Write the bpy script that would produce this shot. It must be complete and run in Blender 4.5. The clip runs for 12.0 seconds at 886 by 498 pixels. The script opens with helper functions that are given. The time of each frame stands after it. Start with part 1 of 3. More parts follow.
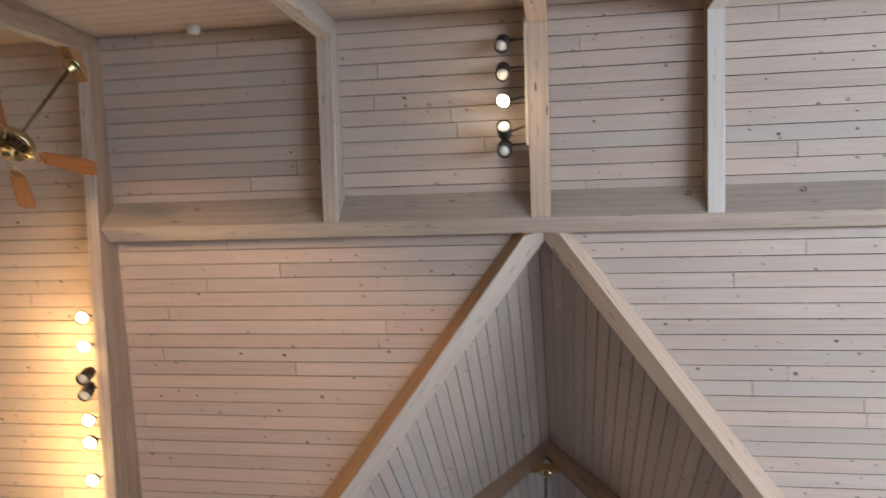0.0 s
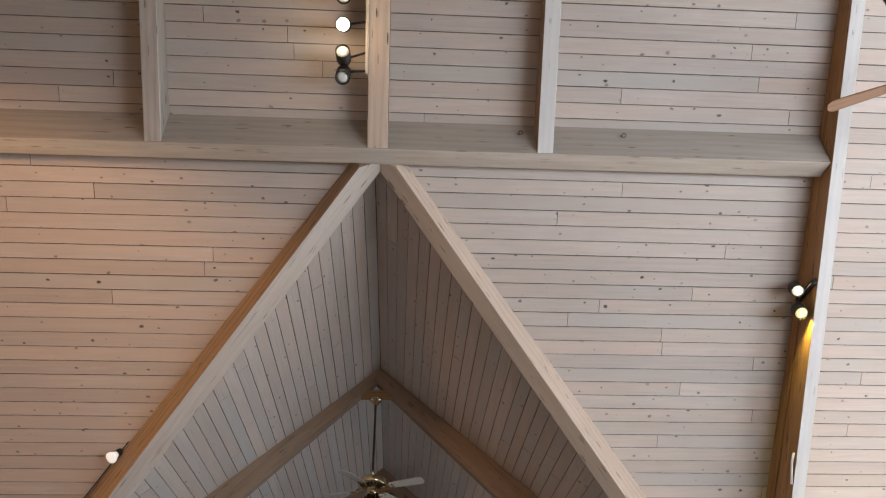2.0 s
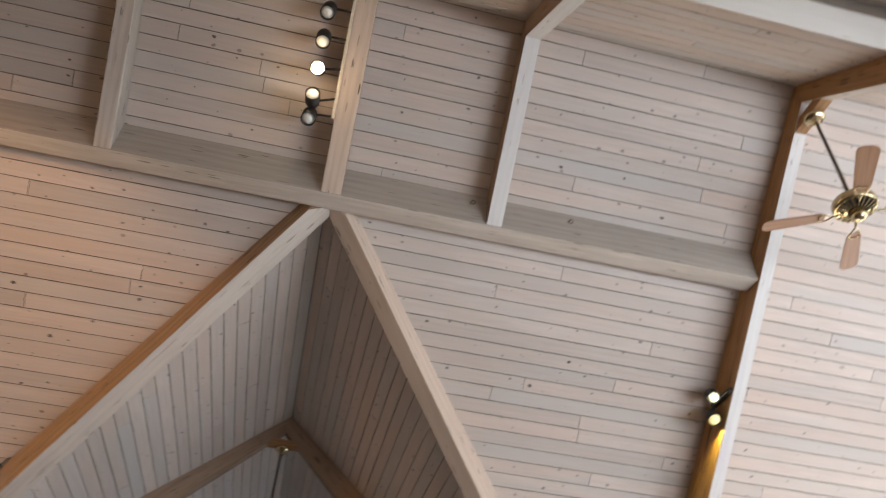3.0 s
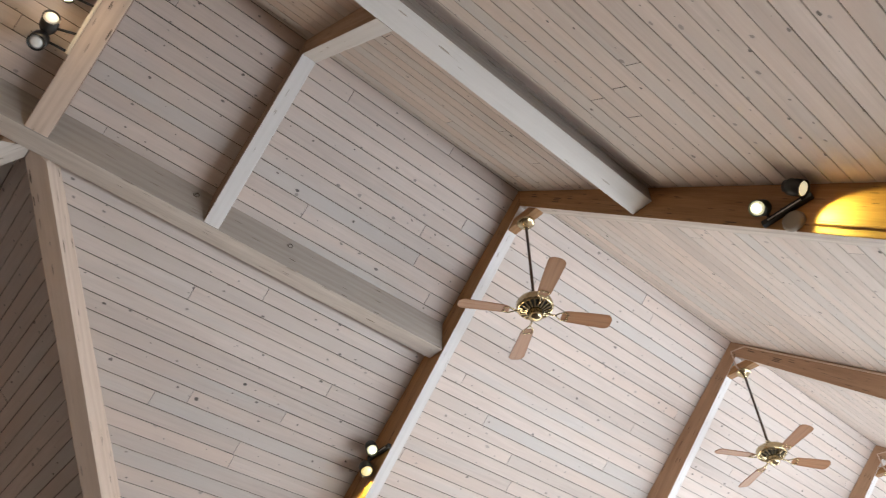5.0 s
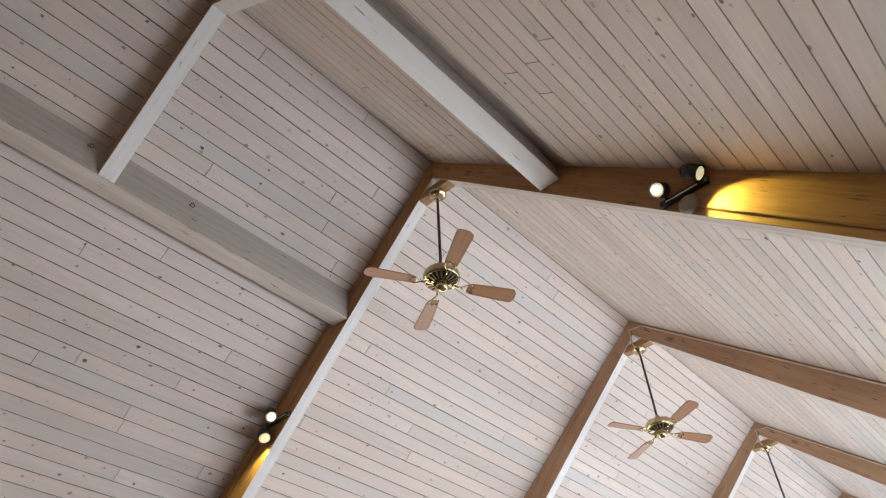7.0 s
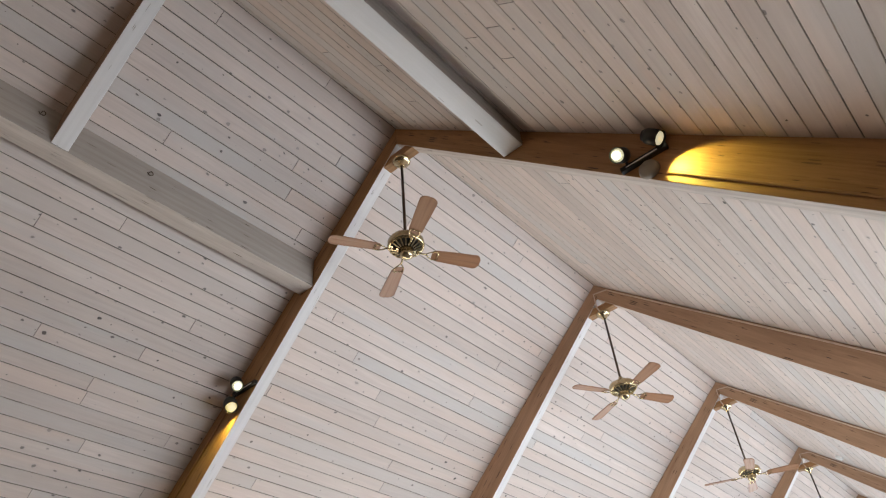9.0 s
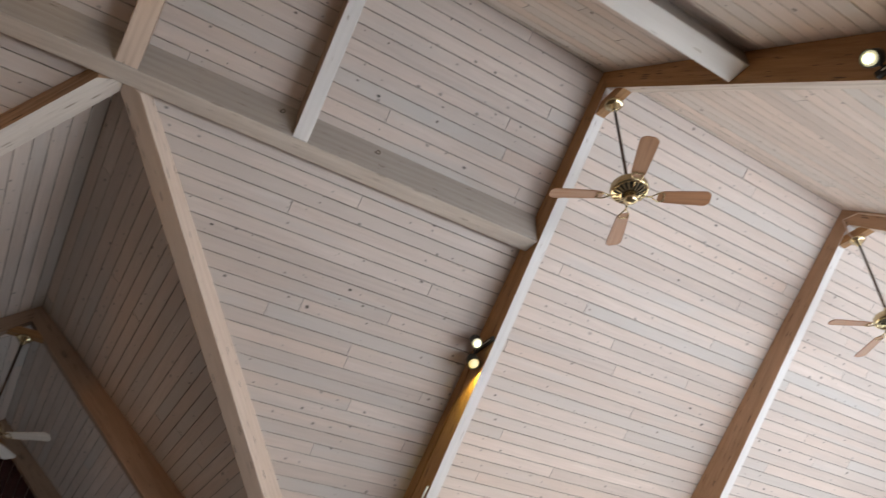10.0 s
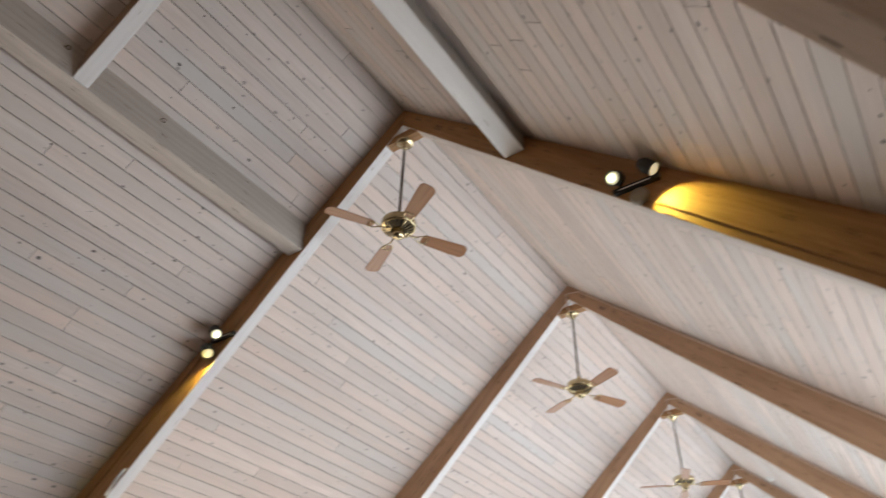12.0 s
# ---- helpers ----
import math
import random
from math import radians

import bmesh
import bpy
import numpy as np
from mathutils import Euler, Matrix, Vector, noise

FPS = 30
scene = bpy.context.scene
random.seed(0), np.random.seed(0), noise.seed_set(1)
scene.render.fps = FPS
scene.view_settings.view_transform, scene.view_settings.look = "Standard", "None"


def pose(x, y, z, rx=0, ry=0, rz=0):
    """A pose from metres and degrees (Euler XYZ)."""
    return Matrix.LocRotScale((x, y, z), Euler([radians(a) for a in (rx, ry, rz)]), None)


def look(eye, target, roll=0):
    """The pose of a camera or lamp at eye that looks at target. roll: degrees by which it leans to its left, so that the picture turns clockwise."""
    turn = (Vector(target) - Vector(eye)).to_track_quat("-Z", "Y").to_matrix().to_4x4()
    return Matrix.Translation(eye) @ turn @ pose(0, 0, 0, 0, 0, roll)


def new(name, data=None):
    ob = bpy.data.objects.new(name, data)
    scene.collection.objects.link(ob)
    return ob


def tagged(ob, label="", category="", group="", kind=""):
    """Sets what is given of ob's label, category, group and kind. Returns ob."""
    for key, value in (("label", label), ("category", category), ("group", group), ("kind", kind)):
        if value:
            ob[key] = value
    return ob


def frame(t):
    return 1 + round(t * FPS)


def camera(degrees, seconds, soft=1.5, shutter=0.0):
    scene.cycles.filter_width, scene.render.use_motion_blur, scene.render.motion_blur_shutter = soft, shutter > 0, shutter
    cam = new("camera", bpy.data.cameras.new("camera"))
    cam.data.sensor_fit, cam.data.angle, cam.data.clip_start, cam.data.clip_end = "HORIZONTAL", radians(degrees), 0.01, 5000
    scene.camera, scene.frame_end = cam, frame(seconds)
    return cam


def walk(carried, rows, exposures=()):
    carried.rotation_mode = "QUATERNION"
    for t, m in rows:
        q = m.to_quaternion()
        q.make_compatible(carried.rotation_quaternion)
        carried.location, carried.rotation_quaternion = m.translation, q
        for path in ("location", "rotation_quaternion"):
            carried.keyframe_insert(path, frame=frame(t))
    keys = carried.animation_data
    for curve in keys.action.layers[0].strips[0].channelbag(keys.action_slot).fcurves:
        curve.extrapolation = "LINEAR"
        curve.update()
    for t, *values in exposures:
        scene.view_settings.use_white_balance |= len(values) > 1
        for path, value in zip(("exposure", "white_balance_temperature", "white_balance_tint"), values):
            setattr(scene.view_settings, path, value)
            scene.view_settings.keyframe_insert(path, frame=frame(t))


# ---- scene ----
cam = camera(63.25, 12.0, soft=1.12, shutter=0.42)

# seconds, place in metres, turn in degrees
PATH = [
    (0, 0.233, -2.916, 1.662, 131.171, -5.410, 7.731),
    (0.5, 0.257, -2.888, 1.672, 127.725, -4.449, 1.996),
    (1, 0.265, -2.879, 1.687, 125.335, -3.366, -0.823),
    (1.5, 0.291, -2.885, 1.684, 125.211, -0.975, -2.194),
    (2, 0.302, -2.884, 1.680, 126.199, 0.732, -3.262),
    (2.5, 0.268, -2.873, 1.671, 127.388, -0.407, -5.942),
    (3, 0.243, -2.855, 1.652, 131.480, -2.973, -13.109),
    (3.5, 0.218, -2.828, 1.648, 133.150, -3.688, -23.277),
    (5.5, 0.369, -2.812, 1.606, 135.186, 0.652, -42.807),
    (6, 0.386, -2.820, 1.604, 134.547, 1.449, -44.197),
    (6.5, 0.399, -2.819, 1.605, 133.864, 1.884, -45.626),
    (7, 0.408, -2.822, 1.604, 133.272, 2.223, -47.282),
    (9, 0.438, -2.856, 1.600, 130.566, 4.249, -48.652),
    (9.5, 0.397, -2.827, 1.583, 129.379, 1.819, -41.241),
    (10, 0.338, -2.786, 1.575, 127.450, -1.307, -31.894),
    (10.5, 0.312, -2.774, 1.594, 125.569, -3.054, -30.296),
    (11, 0.316, -2.761, 1.581, 125.768, -2.676, -37.480),
    (11.5, 0.273, -2.808, 1.576, 126.203, -2.378, -46.214),
    (12, 0.151, -2.945, 1.555, 127.911, -1.290, -55.653),
]
walk(cam, [(t, pose(x, y, z, rx, ry, rz)) for t, x, y, z, rx, ry, rz in PATH],
     exposures=[(0.0, 0.62, 6300, 10), (0.5, 0.56, 6220, 10), (1.5, 0.54, 6400, 10), (2.5, 0.5, 6650, 10), (3.5, 0.56, 6650, 10), (5.5, 0.36, 6600, 10),
                (7.0, 0.26, 6500, 10), (9.0, 0.12, 6550, 10), (9.5, 0.1, 6600, 10), (10.5, 0.38, 6750, 12), (11.0, 0.34, 6650, 12), (11.5, 0.18, 6600, 10), (12.0, 0.12, 6650, 10)])

# ---- plan ----
ZR, TAN = 6.708, 0.868          # nave ridge and roof pitch at the boards
YV, VK, XT = 1.235, 0.992, 0.05 # valley in plan: y = YV + VK * |x - XT|
ZT, TTAN = ZR - TAN * YV, TAN * VK    # transept ridge and pitch
HALF, BAY = 3.659, 3.38         # crossing frames and the bays beyond
YE = 4.4                        # nave wall line
ZE = ZR - TAN * YE              # eaves
XE = (ZT - ZE) / TTAN           # transept wall line, out from its ridge
NX0, NX1 = -HALF - 2 * BAY - 0.12, HALF + 6 * BAY + 0.12    # nave gables
TY = 8.7                        # transept gables
PY, PZ, PW = 1.054, 5.489, 0.172  # purlin: face, underside, width

# ---- light ----
world = bpy.data.worlds.new("sky")
scene.world = world
world.use_nodes = True
wn = world.node_tree.nodes
sky = wn.new("ShaderNodeTexSky")
sky.sky_type, sky.sun_disc = "NISHITA", False
sky.sun_elevation, sky.sun_rotation = radians(40), radians(120)
world.node_tree.links.new(sky.outputs[0], wn["Background"].inputs[0])
wn["Background"].inputs[1].default_value = 0.1


def lamp(name, kind, m, energy, colour, **more):
    data = bpy.data.lights.new(name, kind)
    data.energy, data.color = energy, colour
    for key, value in more.items():
        if key == "size":
            data.shape = "RECTANGLE"
            data.size, data.size_y = value
        elif key == "radius":
            data.shadow_soft_size = value
        elif key == "cone":
            data.spot_size, data.spot_blend = radians(value), 0.35
    ob = new(name, data)
    ob.matrix_world = m
    return ob


NORTH, NORTH_FAR = (1.0, 0.85, 0.66), (0.83, 0.93, 1.0)
DAY, DAY_FAR = (0.82, 0.91, 1.0), (0.8, 0.905, 1.0)
sun = lamp("sun", "SUN", look((0, 0, 20), (-6, 8, 10)), 2.0, (1.0, 0.95, 0.88))
sun.data.angle = radians(0.5)

# daylight and added fill in the window openings: (x, y, z, towards, width, height, watts)
SIDE_WINDOWS = [HALF + BAY * (k + 0.5) for k in range(6)]
for k, x in enumerate(SIDE_WINDOWS):
    lamp("window_lamp", "AREA", look((x, -YE + 0.05, 1.6), (x - 1.0, 0, 3.0)), (135, 185, 118, 100, 100, 100)[k], DAY if k == 0 else DAY_FAR, size=(2.4, 1.7))
    lamp("window_lamp", "AREA", look((x, YE - 0.05, 1.6), (x - 1.0, 0, 2.2)), 74 if k == 0 else 84, NORTH if k == 0 else NORTH_FAR, size=(2.4, 1.7))
lamp("window_lamp", "AREA", look((NX1 - 0.2, 0, 1.7), (0, 0, 2.6)), 375, DAY_FAR, size=(6.0, 2.4))
# west and south gables: unseen windows, lamps added as warm fill
lamp("window_lamp", "AREA", look((NX0 + 0.2, 0, 1.8), (0, 0, 3.0)), 22, (1.0, 0.6, 0.3), size=(5.0, 2.0))
lamp("window_lamp", "AREA", look((0, -TY + 0.2, 1.7), (0, 0, 3.0)), 22, (1.0, 0.86, 0.72), size=(4.5, 2.0))
lamp("window_lamp", "AREA", look((XT + XE - 0.05, 6.6, 1.6), (0, 6.4, 3.0)), 24, (0.72, 0.87, 1.0), size=(1.9, 1.7))


# ---- materials ----
def nodes_of(name):
    m = bpy.data.materials.new(name)
    m.use_nodes = True
    return m, m.node_tree.nodes, m.node_tree.links, m.node_tree.nodes["Principled BSDF"]


def plain(name, colour, rough=0.5, metal=0.0, grain=0.08, scale=30):
    m, n, l, b = nodes_of(name)
    tex = n.new("ShaderNodeTexNoise")
    tex.inputs["Scale"].default_value, tex.inputs["Detail"].default_value = scale, 5
    co = n.new("ShaderNodeTexCoord")
    l.new(co.outputs["Object"], tex.inputs["Vector"])
    ramp = n.new("ShaderNodeValToRGB")
    for e, k in zip(ramp.color_ramp.elements, (1 - grain, 1 + grain)):
        e.color = (*[min(1, c * k) for c in colour], 1)
    ramp.color_ramp.elements[0].position, ramp.color_ramp.elements[1].position = 0.3, 0.7
    l.new(tex.outputs["Fac"], ramp.inputs["Fac"])
    l.new(ramp.outputs["Color"], b.inputs["Base Color"])
    rr = n.new("ShaderNodeMapRange")
    rr.inputs["To Min"].default_value, rr.inputs["To Max"].default_value = rough * 0.85, min(1, rough * 1.2)
    l.new(tex.outputs["Fac"], rr.inputs["Value"])
    l.new(rr.outputs["Result"], b.inputs["Roughness"])
    b.inputs["Metallic"].default_value = metal
    return m


def glow(name, colour, strength):
    m, n, l, b = nodes_of(name)
    b.inputs["Base Color"].default_value = (0.8, 0.8, 0.8, 1)
    b.inputs["Emission Color"].default_value = (*colour, 1)
    b.inputs["Emission Strength"].default_value = strength
    return m


def wood(name, light, dark, knot=(0.1, 0.06, 0.04), knots=0.5, rough=0.65, spread=0.5, pink=None, long=1.0, pitch=7.6, flat=True, cool=None):
    """Wood whose grain runs along the object's x; every loose board takes its own tone."""
    m, n, l, b = nodes_of(name)

    def math_node(op, a, c=None):
        q = n.new("ShaderNodeMath")
        q.operation = op
        for i, v in enumerate((a, c)):
            if v is None:
                continue
            if isinstance(v, (int, float)):
                q.inputs[i].default_value = v
            else:
                l.new(v, q.inputs[i])
        return q.outputs[0]

    def mix(fac, a, c, blend="MIX"):
        q = n.new("ShaderNodeMix")
        q.data_type, q.blend_type = "RGBA", blend
        for i, v in ((0, fac), (6, a), (7, c)):
            if isinstance(v, (int, float)):
                q.inputs[i].default_value = v
            elif isinstance(v, tuple):
                q.inputs[i].default_value = (*v, 1)
            else:
                l.new(v, q.inputs[i])
        return q.outputs[2]

    co = n.new("ShaderNodeTexCoord").outputs["Object"]
    island = n.new("ShaderNodeNewGeometry").outputs["Random Per Island"]
    shift = n.new("ShaderNodeCombineXYZ")
    l.new(math_node("MULTIPLY", island, 37.0), shift.inputs[0])
    l.new(math_node("MULTIPLY", island, 91.0), shift.inputs[2])
    add = n.new("ShaderNodeVectorMath")
    l.new(co, add.inputs[0])
    l.new(shift.outputs[0], add.inputs[1])

    def scaled(src, v):
        q = n.new("ShaderNodeVectorMath")
        q.operation = "MULTIPLY"
        l.new(src, q.inputs[0])
        q.inputs[1].default_value = v
        return q.outputs[0]

    def noise_node(vec, scale, detail, distort=0.0):
        q = n.new("ShaderNodeTexNoise")
        q.inputs["Scale"].default_value, q.inputs["Detail"].default_value = scale, detail
        q.inputs["Distortion"].default_value = distort
        l.new(vec, q.inputs["Vector"])
        return q.outputs["Fac"]

    def ranged(v, a, c, lo=0.0, hi=1.0):
        q = n.new("ShaderNodeMapRange")
        l.new(v, q.inputs["Value"])
        for k, w in zip(("From Min", "From Max", "To Min", "To Max"), (a, c, lo, hi)):
            q.inputs[k].default_value = w
        return q.outputs["Result"]

    grain = noise_node(scaled(add.outputs[0], (1.3 * long, 26, 26)), 1.6, 6, 0.6)
    fine = noise_node(scaled(add.outputs[0], (6 * long, 150, 150)), 1.5, 3)
    blot = noise_node(co, 0.9, 3)
    tone = math_node("ADD", math_node("MULTIPLY", ranged(grain, 0.3, 0.72), 0.6), math_node("MULTIPLY", fine, 0.4))
    if not flat:
        rings = n.new("ShaderNodeTexWave")
        rings.bands_direction = "Z"
        for key, value in (("Scale", 5.0), ("Distortion", 8.0), ("Detail", 3.0), ("Detail Scale", 1.2)):
            rings.inputs[key].default_value = value
        l.new(scaled(add.outputs[0], (0.1, 1, 1)), rings.inputs["Vector"])
        tone = math_node("ADD", math_node("MULTIPLY", tone, 0.74), math_node("MULTIPLY", ranged(rings.outputs["Fac"], 0.1, 0.95), 0.3))
    base = mix(ranged(tone, 0.2, 0.85), light, dark)
    own = ranged(island, 0, 1, 1 - 0.28 * spread, 1 + 0.22 * spread)
    cc = n.new("ShaderNodeCombineColor")
    for i in range(3):
        l.new(own, cc.inputs[i])
    base = mix(1.0, base, cc.outputs[0], "MULTIPLY")
    if pink:
        base = mix(ranged(math_node("FRACT", math_node("MULTIPLY", island, 7.31)), 0.3, 1.0, 0.0, 0.55), base, pink)
        base = mix(ranged(noise_node(scaled(add.outputs[0], (0.7, 5, 5)), 1.0, 2), 0.45, 0.75, 0, 0.5), base, pink)
    if cool:
        base = mix(ranged(math_node("FRACT", math_node("MULTIPLY", island, 13.7)), 0.72, 1.0, 0.0, 0.6), base, cool)
        base = mix(ranged(noise_node(scaled(add.outputs[0], (0.5, 3, 3)), 1.3, 2), 0.52, 0.8, 0, 0.6), base, cool)
    base = mix(ranged(blot, 0.35, 0.7, 0.0, 0.14), base, dark)
    if flat:
        base = mix(ranged(noise_node(scaled(add.outputs[0], (1.6, 7, 7)), 1.0, 3), 0.42, 0.72, 0.0, 0.42), base, dark)
    if not flat:                                    # drying checks: thin dark dashes along the grain
        dash = noise_node(scaled(add.outputs[0], (3.2, 62, 62)), 1.0, 2)
        few = noise_node(scaled(co, (1.1, 5, 5)), 1.0, 1)
        base = mix(math_node("MULTIPLY", ranged(dash, 0.66, 0.72), ranged(few, 0.5, 0.62, 0.0, 0.7)), base, knot)
    # knots
    v = n.new("ShaderNodeTexVoronoi")
    v.voronoi_dimensions = "2D" if flat else "3D"
    wob = n.new("ShaderNodeVectorMath")
    l.new(scaled(add.outputs[0], (5.4 * long, pitch, pitch) if flat else (6, 52, 52)), wob.inputs[0])
    ragged = n.new("ShaderNodeTexNoise")
    ragged.inputs["Scale"].default_value, ragged.inputs["Detail"].default_value = 28, 2
    l.new(co, ragged.inputs["Vector"])
    l.new(scaled(ragged.outputs["Color"], (0.16, 0.16, 0.16)), wob.inputs[1])
    l.new(wob.outputs[0], v.inputs["Vector"])
    v.inputs["Scale"].default_value = 1.0
    sep = n.new("ShaderNodeSeparateColor")
    l.new(v.outputs["Color"], sep.inputs[0])
    some = math_node("GREATER_THAN", sep.outputs[0], 1 - knots)
    size = ranged(math_node("POWER", ranged(sep.outputs[0], 1 - knots, 1.0), 1.7), 0.0, 1.0, 0.032 if flat else 0.08, 0.104 if flat else 0.34)
    if flat:                                        # knots come in runs along a board
        size = math_node("MULTIPLY", size, ranged(noise_node(scaled(add.outputs[0], (0.9, 2.0, 2.0)), 1.0, 1), 0.36, 0.58, 0.45, 1.1))
    spot = ranged(math_node("SUBTRACT", size, v.outputs["Distance"]), -0.004, 0.026)
    halo = ranged(math_node("SUBTRACT", math_node("MULTIPLY", size, 2.2), v.outputs["Distance"]), 0.0, 0.1, 0, 0.35)
    base = mix(math_node("MULTIPLY", halo, some), base, dark)
    spot = math_node("MULTIPLY", spot, some)
    base = mix(math_node("MULTIPLY", spot, ranged(sep.outputs[1], 0, 1, 0.35, 0.95)), base, knot)
    l.new(base, b.inputs["Base Color"])
    l.new(ranged(tone, 0.2, 0.9, rough - 0.08, rough + 0.12), b.inputs["Roughness"])
    bump = n.new("ShaderNodeBump")
    bump.inputs["Strength"].default_value, bump.inputs["Distance"].default_value = 0.35, 0.004
    l.new(math_node("SUBTRACT", tone, math_node("MULTIPLY", spot, 0.4)), bump.inputs["Height"])
    l.new(bump.outputs[0], b.inputs["Normal"])
    return m


BOARDS = wood("limewashed_pine_boards", (0.685, 0.59, 0.54), (0.575, 0.488, 0.442), (0.06, 0.048, 0.042), 0.66, 0.62, 0.5, (0.69, 0.55, 0.475), cool=(0.54, 0.535, 0.525))
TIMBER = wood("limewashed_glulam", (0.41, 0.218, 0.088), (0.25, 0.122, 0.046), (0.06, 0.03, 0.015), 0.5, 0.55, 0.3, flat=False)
# transept fan blades: the light they reflect is put into a paler veneer
PALE_BLADE = wood("lit_blade_veneer", (0.62, 0.58, 0.54), (0.5, 0.46, 0.42), (0.25, 0.2, 0.15), 0.05, 0.4, 0.2, None, 0.6)
# undersides: limewash, paled further by light put into the colour
PALE = wood("lit_limewashed_underside", (0.75, 0.725, 0.715), (0.695, 0.668, 0.655), (0.3, 0.24, 0.19), 0.14, 0.62, 0.3, flat=False)
TAN_TIMBER = wood("shaded_limewashed_timber", (0.43, 0.29, 0.195), (0.28, 0.178, 0.115), (0.06, 0.035, 0.024), 0.5, 0.58, 0.3, flat=False)
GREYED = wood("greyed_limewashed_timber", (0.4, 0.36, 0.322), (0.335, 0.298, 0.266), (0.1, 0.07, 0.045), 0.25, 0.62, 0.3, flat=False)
PALE_TAN = wood("lit_tan_underside", (0.66, 0.588, 0.53), (0.5, 0.43, 0.38), (0.22, 0.17, 0.13), 0.3, 0.62, 0.3, flat=False)
ROSE_TAN = wood("lit_limewashed_timber", (0.68, 0.545, 0.452), (0.56, 0.432, 0.345), (0.07, 0.045, 0.03), 0.4, 0.6, 0.3, flat=False)
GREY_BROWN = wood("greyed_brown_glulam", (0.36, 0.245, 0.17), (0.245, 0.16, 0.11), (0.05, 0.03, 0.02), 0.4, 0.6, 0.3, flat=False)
DARKWOOD = wood("dark_red_stained_boards", (0.075, 0.013, 0.012), (0.024, 0.005, 0.005), (0.01, 0.005, 0.005), 0.2, 0.35, 1.2)
FAR_TIMBER = wood("pinkish_brown_glulam", (0.45, 0.275, 0.168), (0.31, 0.18, 0.105), (0.05, 0.028, 0.018), 0.5, 0.58, 0.3, flat=False)
BLADE = wood("oak_veneer", (0.33, 0.16, 0.078), (0.235, 0.105, 0.048), (0.25, 0.12, 0.05), 0.05, 0.4, 0.2, None, 0.6)
GROOVE = plain("dark_board_grooves", (0.12, 0.098, 0.08), 0.8, 0, 0.5, 5)
# board edges: shade inside the V-grooves is put into this colour
VEE = plain("shaded_board_edges", (0.47, 0.41, 0.355), 0.75, 0, 0.4, 7)
BEIGE = plain("beige_plastic", (0.3, 0.25, 0.2), 0.5, 0, 0.05, 20)
PLASTER = plain("painted_plaster", (0.72, 0.69, 0.64), 0.8, 0, 0.04, 3)
CARPET = plain("carpet", (0.11, 0.095, 0.085), 0.95, 0, 0.15, 60)
DECK = plain("roof_deck", (0.09, 0.075, 0.06), 0.9, 0, 0.2, 8)
BRASS = plain("polished_brass", (0.58, 0.48, 0.3), 0.2, 1.0, 0.06, 14)
BRONZE = plain("dark_bronze", (0.1, 0.07, 0.05), 0.35, 0.9, 0.15, 20)
BLACK = plain("black_enamel", (0.018, 0.017, 0.016), 0.42, 0, 0.2, 20)
WHITE = plain("white_plastic", (0.78, 0.77, 0.74), 0.45, 0, 0.04, 20)
TUBE = plain("pinkish_brown_tube", (0.6, 0.45, 0.35), 0.5, 0, 0.08, 20)
TRACK = plain("cream_track", (0.72, 0.62, 0.48), 0.5, 0, 0.05, 20)
LENS = plain("frosted_lens", (0.85, 0.84, 0.8), 0.3, 0, 0.03, 20)
GRASS = plain("grass", (0.07, 0.1, 0.04), 0.95, 0, 0.4, 2)
LIT = glow("lit_bulb", (1.0, 0.8, 0.5), 30)
LIT_GREEN = glow("lit_discharge_bulb", (0.93, 1.0, 0.5), 3.2)
m, n, l, b = nodes_of("window_glass")
b.inputs["Transmission Weight"].default_value, b.inputs["Roughness"].default_value = 1.0, 0.02
GLASS = m


# ---- building blocks ----
def link(name, bm, material, parent=None, label="", m=None, smooth=False):
    """One mesh object; given in world places, kept in the local axes of m."""
    me = bpy.data.meshes.new(name)
    m = m or Matrix()
    bm.transform(m.inverted())
    if smooth:
        for f in bm.faces:
            f.smooth = True
    bm.to_mesh(me)
    bm.free()
    me.materials.append(material)
    ob = new(name, me)
    ob.matrix_world = m
    if parent:
        ob.parent = parent
    if label:
        ob["label"] = label
    return ob




def empty(name, place=(0, 0, 0)):
    ob = new(name)
    ob.empty_display_size = 0.1
    ob.location = place
    return ob


def child(name, bm, material, parent, label="", m=None, smooth=False):
    """A part: m is its place in the axes of its parent."""
    ob = link(name, bm, material, None, label, m, smooth)
    ob.parent = parent
    return ob


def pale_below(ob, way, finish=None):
    """Limewashed underside: faces that look along way carry their light in a pale finish."""
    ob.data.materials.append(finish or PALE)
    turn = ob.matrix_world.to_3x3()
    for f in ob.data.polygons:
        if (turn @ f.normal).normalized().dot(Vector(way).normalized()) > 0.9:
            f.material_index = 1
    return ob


def axes(origin, along, up=(0, 0, 1)):
    x = Vector(along).normalized()
    y = Vector(up).cross(x).normalized()
    z = x.cross(y)
    m = Matrix((x, y, z)).transposed().to_4x4()
    m.translation = origin
    return m


def bm_box(x0, x1, y0, y1, z0, z1, bevel=0.0, bm=None):
    bm = bm or bmesh.new()
    vs = [bm.verts.new((x, y, z)) for x in (x0, x1) for y in (y0, y1) for z in (z0, z1)]
    fs = [bm.faces.new([vs[i] for i in f]) for f in ((0, 1, 3, 2), (4, 6, 7, 5), (0, 4, 5, 1), (2, 3, 7, 6), (0, 2, 6, 4), (1, 5, 7, 3))]
    if bevel:
        bmesh.ops.bevel(bm, geom=list({e for f in fs for e in f.edges}), offset=bevel, segments=2, profile=0.6, affect="EDGES")
    return bm


